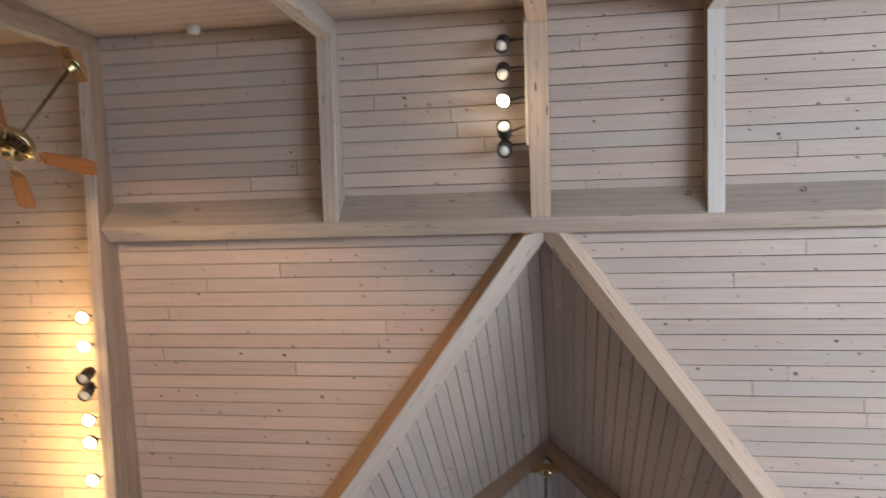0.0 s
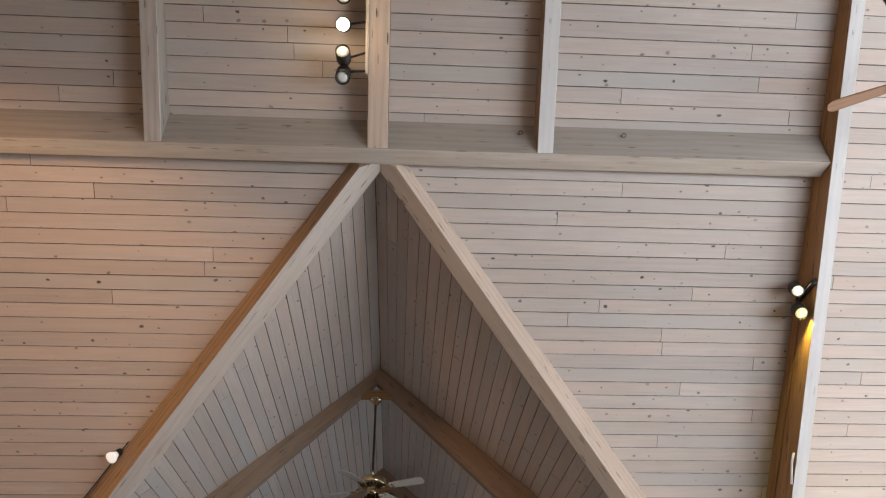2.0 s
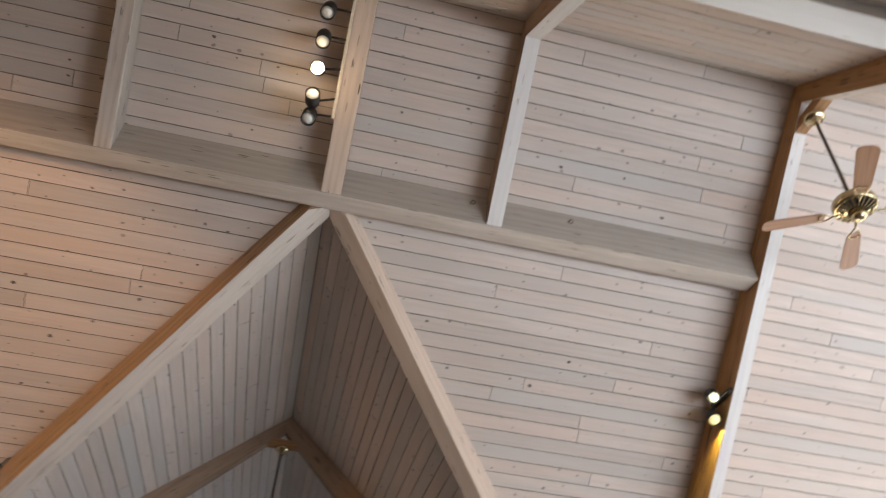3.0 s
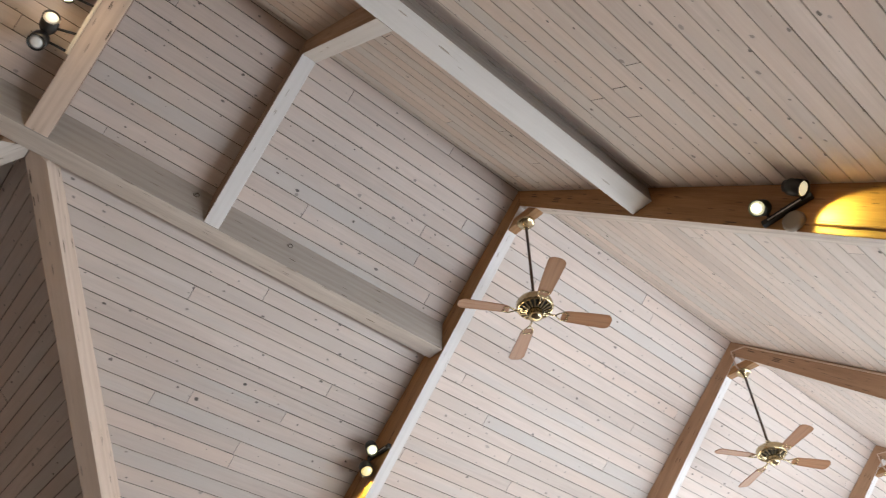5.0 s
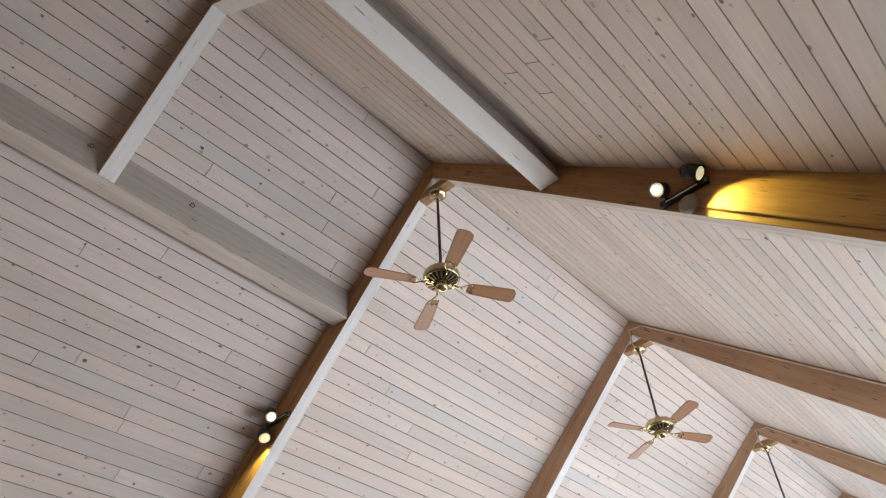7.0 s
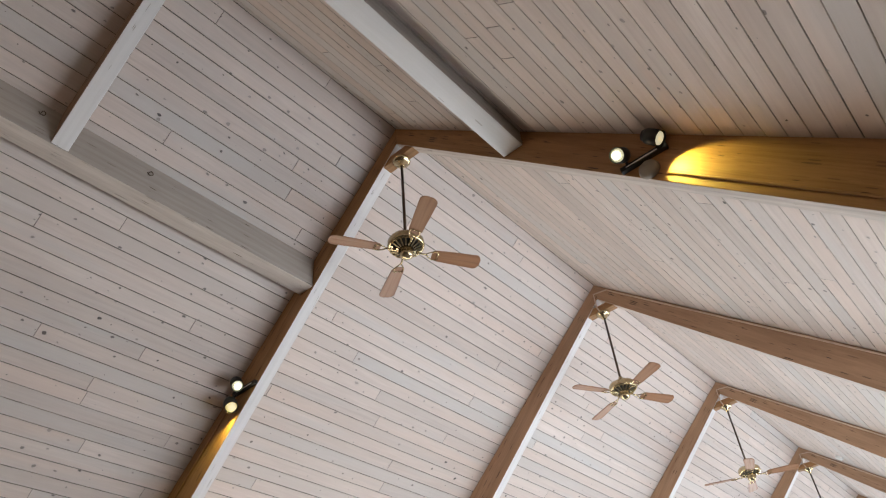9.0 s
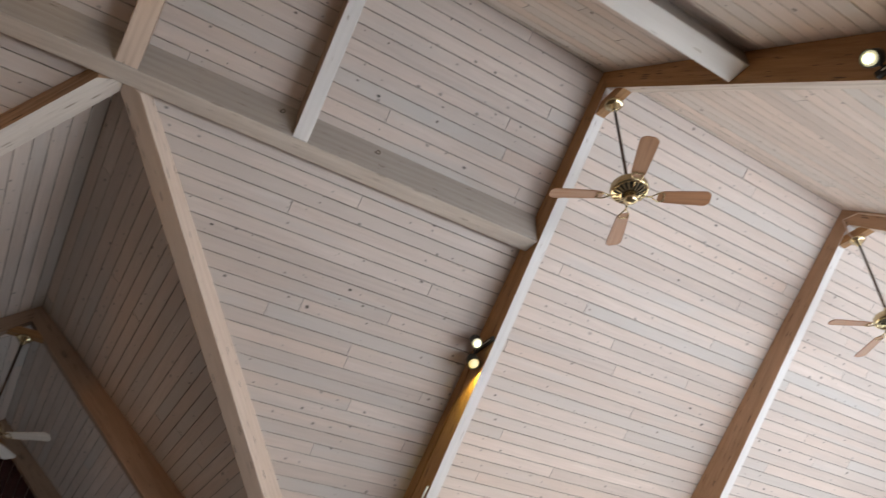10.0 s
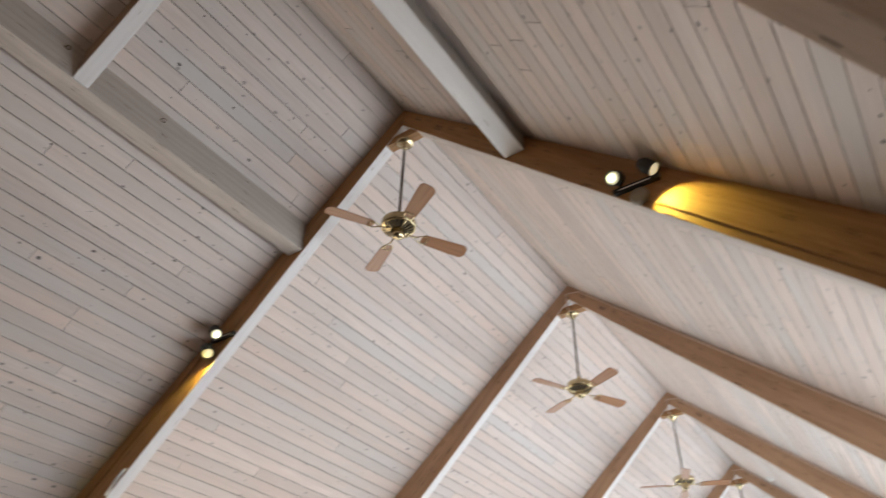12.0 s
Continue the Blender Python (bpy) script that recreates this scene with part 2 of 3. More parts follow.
def bm_prism(outline, a, b, place, bevel=0.0):
    """outline: points (u, v); extruded from a to b; place(u, v, w) gives the world place."""
    bm = bmesh.new()
    k = len(outline)
    lo = [bm.verts.new(place(u, v, a)) for u, v in outline]
    hi = [bm.verts.new(place(u, v, b)) for u, v in outline]
    bm.faces.new(lo[::-1])
    bm.faces.new(hi)
    for i in range(k):
        bm.faces.new((lo[i], lo[(i + 1) % k], hi[(i + 1) % k], hi[i]))
    bmesh.ops.recalc_face_normals(bm, faces=bm.faces[:])
    if bevel:
        bmesh.ops.bevel(bm, geom=bm.edges[:], offset=bevel, segments=2, profile=0.6, affect="EDGES", clamp_overlap=True)
    return bm


def bm_hull(points, faces, bevel=0.0):
    bm = bmesh.new()
    vs = [bm.verts.new(q) for q in points]
    for f in faces:
        bm.faces.new([vs[i] for i in f])
    bmesh.ops.recalc_face_normals(bm, faces=bm.faces[:])
    if bevel:
        bmesh.ops.bevel(bm, geom=bm.edges[:], offset=bevel, segments=2, profile=0.6, affect="EDGES", clamp_overlap=True)
    return bm


def bm_lathe(profile, segments=28, bm=None, m=None):
    """Turned shape: profile of (radius, z)."""
    bm = bm or bmesh.new()
    rings = []
    made = []
    for r, z in profile:
        if r < 1e-5:
            rings.append([bm.verts.new((0, 0, z))])
        else:
            rings.append([bm.verts.new((r * math.cos(2 * math.pi * i / segments), r * math.sin(2 * math.pi * i / segments), z)) for i in range(segments)])
        made += rings[-1]
    for a, b in zip(rings, rings[1:]):
        for i in range(segments):
            j = (i + 1) % segments
            q = [a[i % len(a)], a[j % len(a)], b[j % len(b)], b[i % len(b)]]
            q = list(dict.fromkeys(q))
            if len(q) > 2:
                bm.faces.new(q)
    if m:
        bmesh.ops.transform(bm, matrix=m, verts=made)
    bmesh.ops.recalc_face_normals(bm, faces=bm.faces[:])
    return bm


def bm_tube(points, radius, segments=8, bm=None):
    bm = bm or bmesh.new()
    pts = [Vector(q) for q in points]
    rings = []
    for i, q in enumerate(pts):
        d = (pts[min(i + 1, len(pts) - 1)] - pts[max(i - 1, 0)]).normalized()
        side = d.cross(Vector((0.31, 0.77, 0.55))).normalized()
        up = d.cross(side)
        rings.append([bm.verts.new(q + radius * (math.cos(2 * math.pi * k / segments) * side + math.sin(2 * math.pi * k / segments) * up)) for k in range(segments)])
    for a, b in zip(rings, rings[1:]):
        for i in range(segments):
            bm.faces.new((a[i], a[(i + 1) % segments], b[(i + 1) % segments], b[i]))
    bm.faces.new(rings[0][::-1])
    bm.faces.new(rings[-1])
    bmesh.ops.recalc_face_normals(bm, faces=bm.faces[:])
    return bm


# ---- boarded slopes ----
REVEAL, T_REVEAL = 0.1228, 0.1228


def boarding(name, label, m, length, spans, seed, reveal=REVEAL, first=0.0, apex=0.0):
    """Tongue-and-groove boards seen from below. Local x runs along the boards, y down the slope, z outwards.
    spans(y) gives the pairs (start, end) of x that the slope covers at y; the pairs of two neighbouring lines match."""
    rng = random.Random(seed)
    verts, faces, slots = [], [], []

    def board(x0, x1, u0, u1, y0, y1):
        wide = y1 - y0
        drop = rng.uniform(-0.0006, 0.0006)
        gap, cham, deep, thick = 0.0017 * rng.uniform(0.5, 1.35), 0.0026 * rng.uniform(0.7, 1.2), 0.005, 0.016
        prof = ((gap, thick), (gap, deep), (gap + cham, drop), (wide - gap - cham, drop), (wide - gap, deep), (wide - gap, thick))
        base = len(verts)
        for xa, xb in ((x0, u0), (x1, u1)):
            for d, z in prof:
                k = d / wide
                verts.append((xa + (xb - xa) * k, y0 + (y1 - y0) * k, z))
        for i in range(5):
            faces.append((base + i, base + i + 1, base + 7 + i, base + 6 + i))
            slots.append((1, 2, 0, 2, 1)[i])
        faces.append(tuple(base + i for i in range(5, -1, -1)))
        faces.append(tuple(base + 6 + i for i in range(6)))
        slots.extend((1, 1))

    lines = [0.0] + [first + reveal * r for r in range(int((length - first) / reveal) + 2) if first + reveal * r > 0.03]
    for y0, y1 in zip(lines, lines[1:]):
        upper, lower = spans(y0 + 1e-4), spans(y1 - 1e-4)
        if len(upper) != len(lower):
            upper = upper if len(upper) > len(lower) else [(s, s2) for s, s2 in lower]
            if len(upper) == 2 and len(spans(y0 + 1e-4)) == 1:
                (a, bq), (c, d) = lower
                full = spans(y0 + 1e-4)[0]
                upper = [(full[0], apex), (apex, full[1])]
        for (a, bq), (c, d) in zip(upper, lower):
            # cut the run into lengths with butt joints
            lo, hi = max(a, c), min(bq, d)
            cuts = []
            q = lo + rng.uniform(0.5, 5.4)
            while q < hi - 0.5:
                cuts.append(q)
                q += rng.uniform(2.8, 6.2)
            edges = [(a, c)] + [(q, q) for q in cuts] + [(bq, d)]
            for (s0, t0), (s1, t1) in zip(edges, edges[1:]):
                g = 0.0016
                if s1 - s0 < 0.004 and t1 - t0 < 0.004:
                    continue
                board(s0 + g, max(s1 - g, s0 + g), t0 + g, max(t1 - g, t0 + g), y0, y1)
    me = bpy.data.meshes.new(name)
    me.from_pydata(verts, [], faces)
    me.materials.append(BOARDS)
    me.materials.append(GROOVE)
    me.materials.append(VEE)
    me.polygons.foreach_set("material_index", slots)
    ob = new(name, me)
    ob.matrix_world = m
    return tagged(ob, label, "ceiling", kind="structure")


def slope_axes(along, down, origin):
    x, y = Vector(along).normalized(), Vector(down).normalized()
    z = x.cross(y)
    m = Matrix((x, y, z)).transposed().to_4x4()
    m.translation = origin
    return m


L1, L2 = math.hypot(1, TAN), math.hypot(1, TTAN)


def nave_spans(sign):
    def spans(q):
        y = q / L1
        if y <= YV:
            return [(NX0, NX1)] if sign > 0 else [(-NX1, -NX0)]
        w = (y - YV) / VK
        return [(NX0, XT - w), (XT + w, NX1)] if sign > 0 else [(-NX1, -XT - w), (w - XT, -NX0)]
    return spans


NAVE_RUN = (YE + 0.1) * L1
boarding("ceiling_nave_north", "limewashed pine boards on the sloped nave ceiling", slope_axes((1, 0, 0), (0, 1, -TAN), (0, 0, ZR)), NAVE_RUN, nave_spans(1), 11, REVEAL, 0.1046, XT)
boarding("ceiling_nave_south", "limewashed pine boards on the facing nave slope", slope_axes((-1, 0, 0), (0, -1, -TAN), (0, 0, ZR)), NAVE_RUN, nave_spans(-1), 12, REVEAL, 0.061, -XT)


def transept_spans(x_axis, far):
    """Boards run out from the valley to the gable."""
    def spans(q):
        w = q / L2
        start = YV + VK * w
        return [(start, far)] if x_axis > 0 else [(-far, -start)]
    return spans


TR_RUN = (XE + 0.1) * L2
for sy, nm in ((1, "north"), (-1, "south")):
    for sx, side in ((1, "east"), (-1, "west")):
        m = slope_axes((0, -sx, 0), (sx, 0, -TTAN), (XT, 0, ZT))
        # local x = -sx * world y
        boarding("ceiling_transept_%s_%s" % (nm, side), "grey limewashed pine boards on the transept slope", m, TR_RUN,
                 transept_spans(1 if -sx * sy > 0 else -1, TY), 20 + sx + 3 * sy, T_REVEAL, T_REVEAL)


def roof_sheet(name, corners, material, lift, thick, label):
    n = (Vector(corners[1]) - Vector(corners[0])).cross(Vector(corners[2]) - Vector(corners[0])).normalized()
    if n.z < 0:
        n = -n
    k = len(corners)
    bm = bmesh.new()
    lo = [bm.verts.new(Vector(q) + n * lift) for q in corners]
    hi = [bm.verts.new(Vector(q) + n * (lift + thick)) for q in corners]
    bm.faces.new(lo)
    bm.faces.new(hi)
    for i in range(k):
        bm.faces.new((lo[i], lo[(i + 1) % k], hi[(i + 1) % k], hi[i]))
    bmesh.ops.recalc_face_normals(bm, faces=bm.faces[:])
    return tagged(link(name, bm, material), label, "roof", kind="structure")


OV = 0.5
zn = lambda y: ZR - TAN * abs(y)
zt = lambda x: ZT - TTAN * abs(x - XT)
vy = lambda x: YV + VK * abs(x - XT)
XO, YO = XE + 0.15, YE + OV
for sy, nm in ((1, "north"), (-1, "south")):
    for sx, side in ((1, "east"), (-1, "west")):
        xe = NX1 + 0.4 if sx > 0 else NX0 - 0.4
        xv = XT + sx * (YO - YV) / VK
        roof_sheet("roof_nave_%s_%s" % (nm, side), [(XT, 0, ZR), (xe, 0, ZR), (xe, sy * YO, zn(YO)), (xv, sy * YO, zn(YO)), (XT, sy * YV, ZT)], DECK, 0.017, 0.12, "roof deck over the nave boards")
        roof_sheet("roof_transept_%s_%s" % (nm, side), [(XT, sy * YV, ZT), (XT, sy * (TY + 0.4), ZT), (xv, sy * (TY + 0.4), zt(xv)), (xv, sy * YO, zt(xv))], DECK, 0.017, 0.12, "roof deck over the transept boards")


for nm, lane_of, k0, k1, top, pitch in (("nave", 0, NX0 - 0.4, NX1 + 0.4, ZR, TAN), ("transept_north", 1, YV + 0.36, TY + 0.4, ZT, TTAN), ("transept_south", 1, -TY - 0.4, -YV - 0.36, ZT, TTAN)):
    w = 0.3
    o = [(-w, top - pitch * w + 0.16), (-0.02, top + 0.005), (0.02, top + 0.005), (w, top - pitch * w + 0.16), (0, top + 0.2)]
    place = (lambda u, v, q: (q, u, v)) if lane_of == 0 else (lambda u, v, q: (u + XT, q, v))
    tagged(link("roof_ridge_" + nm, bm_prism(o, k0, k1, place), DECK), "ridge cap over the roof boards", "roof", kind="structure")


# ---- walls, floor and ground ----
def wall(name, m, length, height, holes, thick=0.2, gable=None):
    """A wall along local x with rectangular openings (x0, x1, z0, z1); gable: rise of its peak."""
    cuts = sorted({0.0, length, *[h[0] for h in holes], *[h[1] for h in holes]})
    bm = bmesh.new()
    for a, c in zip(cuts, cuts[1:]):
        zs = [(0.0, height)]
        for h in holes:
            if h[0] <= a and c <= h[1]:
                zs = [(0.0, h[2]), (h[3], height)]
        for z0, z1 in zs:
            if z1 - z0 > 0.01:
                bm_box(a, c, 0, thick, z0, z1, 0, bm)
    if gable:
        q = [bm.verts.new(v) for y in (0, thick) for v in ((0, y, height), (length, y, height), (length / 2, y, height + gable))]
        for f in ((0, 1, 2), (5, 4, 3), (0, 3, 4, 1), (1, 4, 5, 2), (2, 5, 3, 0)):
            bm.faces.new([q[i] for i in f])
    bmesh.ops.remove_doubles(bm, verts=bm.verts[:], dist=1e-5)
    bmesh.ops.recalc_face_normals(bm, faces=bm.faces[:])
    bm.transform(m)
    return tagged(link(name, bm, PLASTER, None, "", m), "cream painted plaster wall", "wall", kind="structure")


def window(name, m, x0, x1, z0, z1, panes):
    root = empty(name)
    root.matrix_world = m
    tagged(root, "white framed window in the plaster wall", "window", kind="structure")
    f = 0.06
    for nm, box in (("frame", (x0, x0 + f, z0, z1)), ("frame", (x1 - f, x1, z0, z1)), ("frame", (x0 + f, x1 - f, z0, z0 + f)), ("frame", (x0 + f, x1 - f, z1 - f, z1))):
        child(nm, bm_box(box[0], box[1], 0.08, 0.16, box[2], box[3], 0.004), WHITE, root)
    w = (x1 - x0 - 2 * f) / panes
    for i in range(panes):
        a = x0 + f + i * w
        if i:
            child("mullion", bm_box(a - 0.02, a + 0.02, 0.09, 0.15, z0 + f, z1 - f, 0.003), WHITE, root)
        p = child("pane", bm_box(a + 0.021, a + w - 0.021, 0.118, 0.124, z0 + f + 0.001, z1 - f - 0.001), GLASS, root)
        p.visible_shadow = False


east_len, west_len = NX1 - XE, -XE - NX0
wx = [(x - XE - 1.25, x - XE + 1.25, 0.7, 2.5) for x in SIDE_WINDOWS]
m_ne = Matrix(((1, 0, 0, XE), (0, 1, 0, YE), (0, 0, 1, 0), (0, 0, 0, 1)))
m_se = Matrix(((-1, 0, 0, NX1), (0, -1, 0, -YE), (0, 0, 1, 0), (0, 0, 0, 1)))
wall("wall_north_east", m_ne, east_len, ZE, wx)
wxs = [(NX1 - x - 1.25, NX1 - x + 1.25, 0.7, 2.5) for x in SIDE_WINDOWS]
wall("wall_south_east", m_se, east_len, ZE, wxs)
k = 0
for h in wx:
    k += 1
    window("window_%d" % k, m_ne, *h, 3)
for h in wxs:
    k += 1
    window("window_%d" % k, m_se, *h, 3)
wall("wall_north_west", Matrix(((1, 0, 0, NX0), (0, 1, 0, YE), (0, 0, 1, 0), (0, 0, 0, 1))), west_len, ZE, [])
wall("wall_south_west", Matrix(((-1, 0, 0, -XE), (0, -1, 0, -YE), (0, 0, 1, 0), (0, 0, 0, 1))), west_len, ZE, [])
m_e = Matrix(((0, 1, 0, NX1), (-1, 0, 0, YE), (0, 0, 1, 0), (0, 0, 0, 1)))
m_w = Matrix(((0, -1, 0, NX0), (1, 0, 0, -YE), (0, 0, 1, 0), (0, 0, 0, 1)))
he = [(1.4, 2 * YE - 1.4, 0.3, 2.8)]
wall("wall_east", m_e, 2 * YE, ZE, he, 0.2, ZR - ZE)
window("window_%d" % (k + 1), m_e, *he[0], 5)
# unseen gable window, opened for the added warm fill
wall("wall_west", m_w, 2 * YE, ZE, [(1.9, 2 * YE - 1.9, 0.7, 2.8)], 0.2, ZR - ZE)
window("window_%d" % (k + 2), m_w, 1.9, 2 * YE - 1.9, 0.7, 2.8, 4)
m_s = Matrix(((-1, 0, 0, XT + XE), (0, -1, 0, -TY), (0, 0, 1, 0), (0, 0, 0, 1)))
m_n = Matrix(((1, 0, 0, XT - XE), (0, 1, 0, TY), (0, 0, 1, 0), (0, 0, 0, 1)))
# unseen gable window, opened for the added fill from the south
wall("wall_south", m_s, 2 * XE, ZE, [(1.2, 2 * XE - 1.2, 0.7, 2.7)], 0.2, ZT - ZE)
window("window_%d" % (k + 3), m_s, 1.2, 2 * XE - 1.2, 0.7, 2.7, 4)
wall("wall_north", m_n, 2 * XE, ZE, [], 0.2, ZT - ZE)
for sx in (1, -1):
    for sy in (1, -1):
        if sx > 0:
            mm = Matrix(((0, 1, 0, XT + XE), (-1, 0, 0, TY if sy > 0 else -YE), (0, 0, 1, 0), (0, 0, 0, 1)))
        else:
            mm = Matrix(((0, -1, 0, XT - XE), (1, 0, 0, YE if sy > 0 else -TY), (0, 0, 1, 0), (0, 0, 0, 1)))
        wall("wall_transept_%s" % ("abcd"[(sx > 0) * 2 + (sy > 0)]), mm, TY - YE, ZE, [(0.95, 2.95, 0.7, 2.5)] if sx > 0 and sy > 0 else [])
tagged(link("floor", bm_box(NX0, NX1, -TY, TY, -0.2, 0.0), CARPET), "brown carpeted floor of the hall", "floor", kind="structure")
tagged(link("ground", bm_box(-400, 400, -400, 400, -0.4, -0.21), GRASS), "mown grass around the building", "ground", kind="structure")

window("window_%d" % (k + 4), Matrix(((0, 1, 0, XT + XE), (-1, 0, 0, TY), (0, 0, 1, 0), (0, 0, 0, 1))), 0.95, 2.95, 0.7, 2.5, 3)

# dark boarded gable of the north transept, each board a piece of it
gable = empty("wall_panelling", (XT, TY, 0))
tagged(gable, "dark red stained vertical boards on the transept gable", "panelling", kind="structure")
bw = 0.14
rng = random.Random(5)
for i in range(int(2 * XE / bw)):
    xa = -XE + i * bw
    xb = xa + bw - 0.006
    tops = [ZT - TTAN * abs(q) - 0.01 for q in (xa, xb)]
    outline = [(xa, 0.0), (xb, 0.0), (xb, tops[1]), (xa, tops[0])]
    if xa < 0 < xb:
        outline = [(xa, 0.0), (xb, 0.0), (xb, tops[1]), (0, ZT - 0.01), (xa, tops[0])]
    d = rng.uniform(0.028, 0.034)
    bm = bm_prism(outline, -d, -0.002, lambda u, v, w: (u, w, v))
    ob = child("board", bm, DARKWOOD, gable, "", axes((xa, -d, 0), (0, 0, 1), (0, -1, 0)))


# ---- roof frames ----
def frame_rafter(side, lane, half, top0, tan_t, bot0, tan_b, reach, mat, name, parent, label="", under=None):
    """One tapered rafter of a frame. lane(u, v, w): u out from the ridge, v up, w along the ridge."""
    outline = [(0.0, top0), (side * reach, top0 - tan_t * reach), (side * reach, bot0 - tan_b * reach), (0.0, bot0)]
    bm = bm_prism(outline, -half, half, lane, 0.006)
    o = Vector(lane(0, bot0, 0))
    d = Vector(lane(side, bot0 - tan_b, 0)) - o
    ob = link(name, bm, mat, parent, label, axes(o, d, Vector(lane(0, 0, 1)) - Vector(lane(0, 0, 0))))
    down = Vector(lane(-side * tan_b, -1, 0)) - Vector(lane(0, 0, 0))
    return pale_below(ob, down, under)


TANB, GZ, GH, FH = 0.971, 6.328, 0.176, 0.055
ZB = GZ + GH * TANB


def nave_lane(x):
    return lambda u, v, w: (x + w, u, v)


def transept_lane(y):
    return lambda u, v, w: (TR_X + u, y + w, v)


def roof_frame(lane, origin, top, tan_t, drop, tan_b, reach, label, mat=None, under=None):
    root = empty("roof_frame", origin)
    bpy.context.view_layer.update()
    tagged(root, label, "roof frame", "roof frames under the ceiling")
    inv = root.matrix_world.inverted()
    zb = top - drop
    made = []
    # north and south arms differ by the light put into their undersides
    for side in (1, -1):
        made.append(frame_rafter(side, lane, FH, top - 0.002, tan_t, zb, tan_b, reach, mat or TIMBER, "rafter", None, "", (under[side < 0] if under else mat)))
    gz = zb - GH * tan_b
    gt = 0.082
    o = [(-GH, gz), (GH, gz), (GH - gt / tan_b, gz + gt), (-GH + gt / tan_b, gz + gt)]
    bm = bm_prism(o, -FH * 0.86, FH * 0.86, lane, 0.004)
    made.append(link("gusset", bm, TIMBER, None, "orange-brown timber block under the apex", axes(lane(0, gz, 0), Vector(lane(1, 0, 0)) - Vector(lane(0, 0, 0)))))
    for ob in made:
        w = ob.matrix_world.copy()
        ob.parent = root
        ob.matrix_parent_inverse = inv
        ob.matrix_basis = w
    return root, gz


FRAME_X = [HALF + BAY * k for k in range(7)] + [-HALF - BAY * k for k in range(3)]
for x in FRAME_X:
    # west rafters take a grey-brown that has their shade in it
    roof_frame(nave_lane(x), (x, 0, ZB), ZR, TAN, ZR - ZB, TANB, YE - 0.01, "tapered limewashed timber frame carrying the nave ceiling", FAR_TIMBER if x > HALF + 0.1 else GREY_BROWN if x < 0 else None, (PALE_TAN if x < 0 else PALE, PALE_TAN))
TR_X, TR_Y, TR_DROP = 0.01, (5.0, 8.45), 0.2
for sy in (1, -1):
    for y in TR_Y:
        roof_frame(transept_lane(sy * y), (TR_X, sy * y, ZT - TR_DROP), ZT + 0.03, TTAN, TR_DROP + 0.03, TTAN + 0.12, XE - 0.06, "tapered greyed brown timber frame carrying the transept ceiling", GREY_BROWN)


# ---- crossing: purlins, short rafters, valley beams ----
for sy in (1, -1):
    x0, x1 = -HALF + FH + 0.002, HALF - FH - 0.002
    lane = lambda u, v, w: (w, sy * u, v)
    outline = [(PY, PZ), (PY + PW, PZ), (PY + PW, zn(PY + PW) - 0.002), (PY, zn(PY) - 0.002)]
    # south underside paler: the stronger light below it is in the finish
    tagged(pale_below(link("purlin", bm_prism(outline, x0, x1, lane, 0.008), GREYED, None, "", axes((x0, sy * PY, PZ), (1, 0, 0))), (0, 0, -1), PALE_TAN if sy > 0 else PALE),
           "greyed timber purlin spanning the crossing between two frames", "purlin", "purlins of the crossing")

SB = 6.502
STAN = (SB - PZ) / PY
for xc, half in ((1.354, 0.061), (0.081, 0.077), (-1.577, 0.063)):
    root = empty("short_rafter", (xc, 0, SB))
    bpy.context.view_layer.update()
    tagged(root, "short limewashed rafter pair running over the ridge between purlins" if half < 0.07 else "wide limewashed rafter pair over the ridge carrying spotlights",
           "rafter", "short rafters of the crossing")
    for side in (1, -1):
        outline = [(0.0, ZR - 0.002), (side * (PY - 0.002), zn(PY) - 0.004), (side * (PY - 0.002), PZ + 0.004), (0.0, SB)]
        lane = nave_lane(xc)
        # same timber throughout: the light on each side and underside sets its colour
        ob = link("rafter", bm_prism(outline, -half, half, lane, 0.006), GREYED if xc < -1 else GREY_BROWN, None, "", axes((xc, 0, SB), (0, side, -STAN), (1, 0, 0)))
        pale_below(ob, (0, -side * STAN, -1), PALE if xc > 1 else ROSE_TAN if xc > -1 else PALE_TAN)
        w = ob.matrix_world.copy()
        ob.parent = root
        ob.matrix_parent_inverse = root.matrix_world.inverted()
        ob.matrix_basis = w

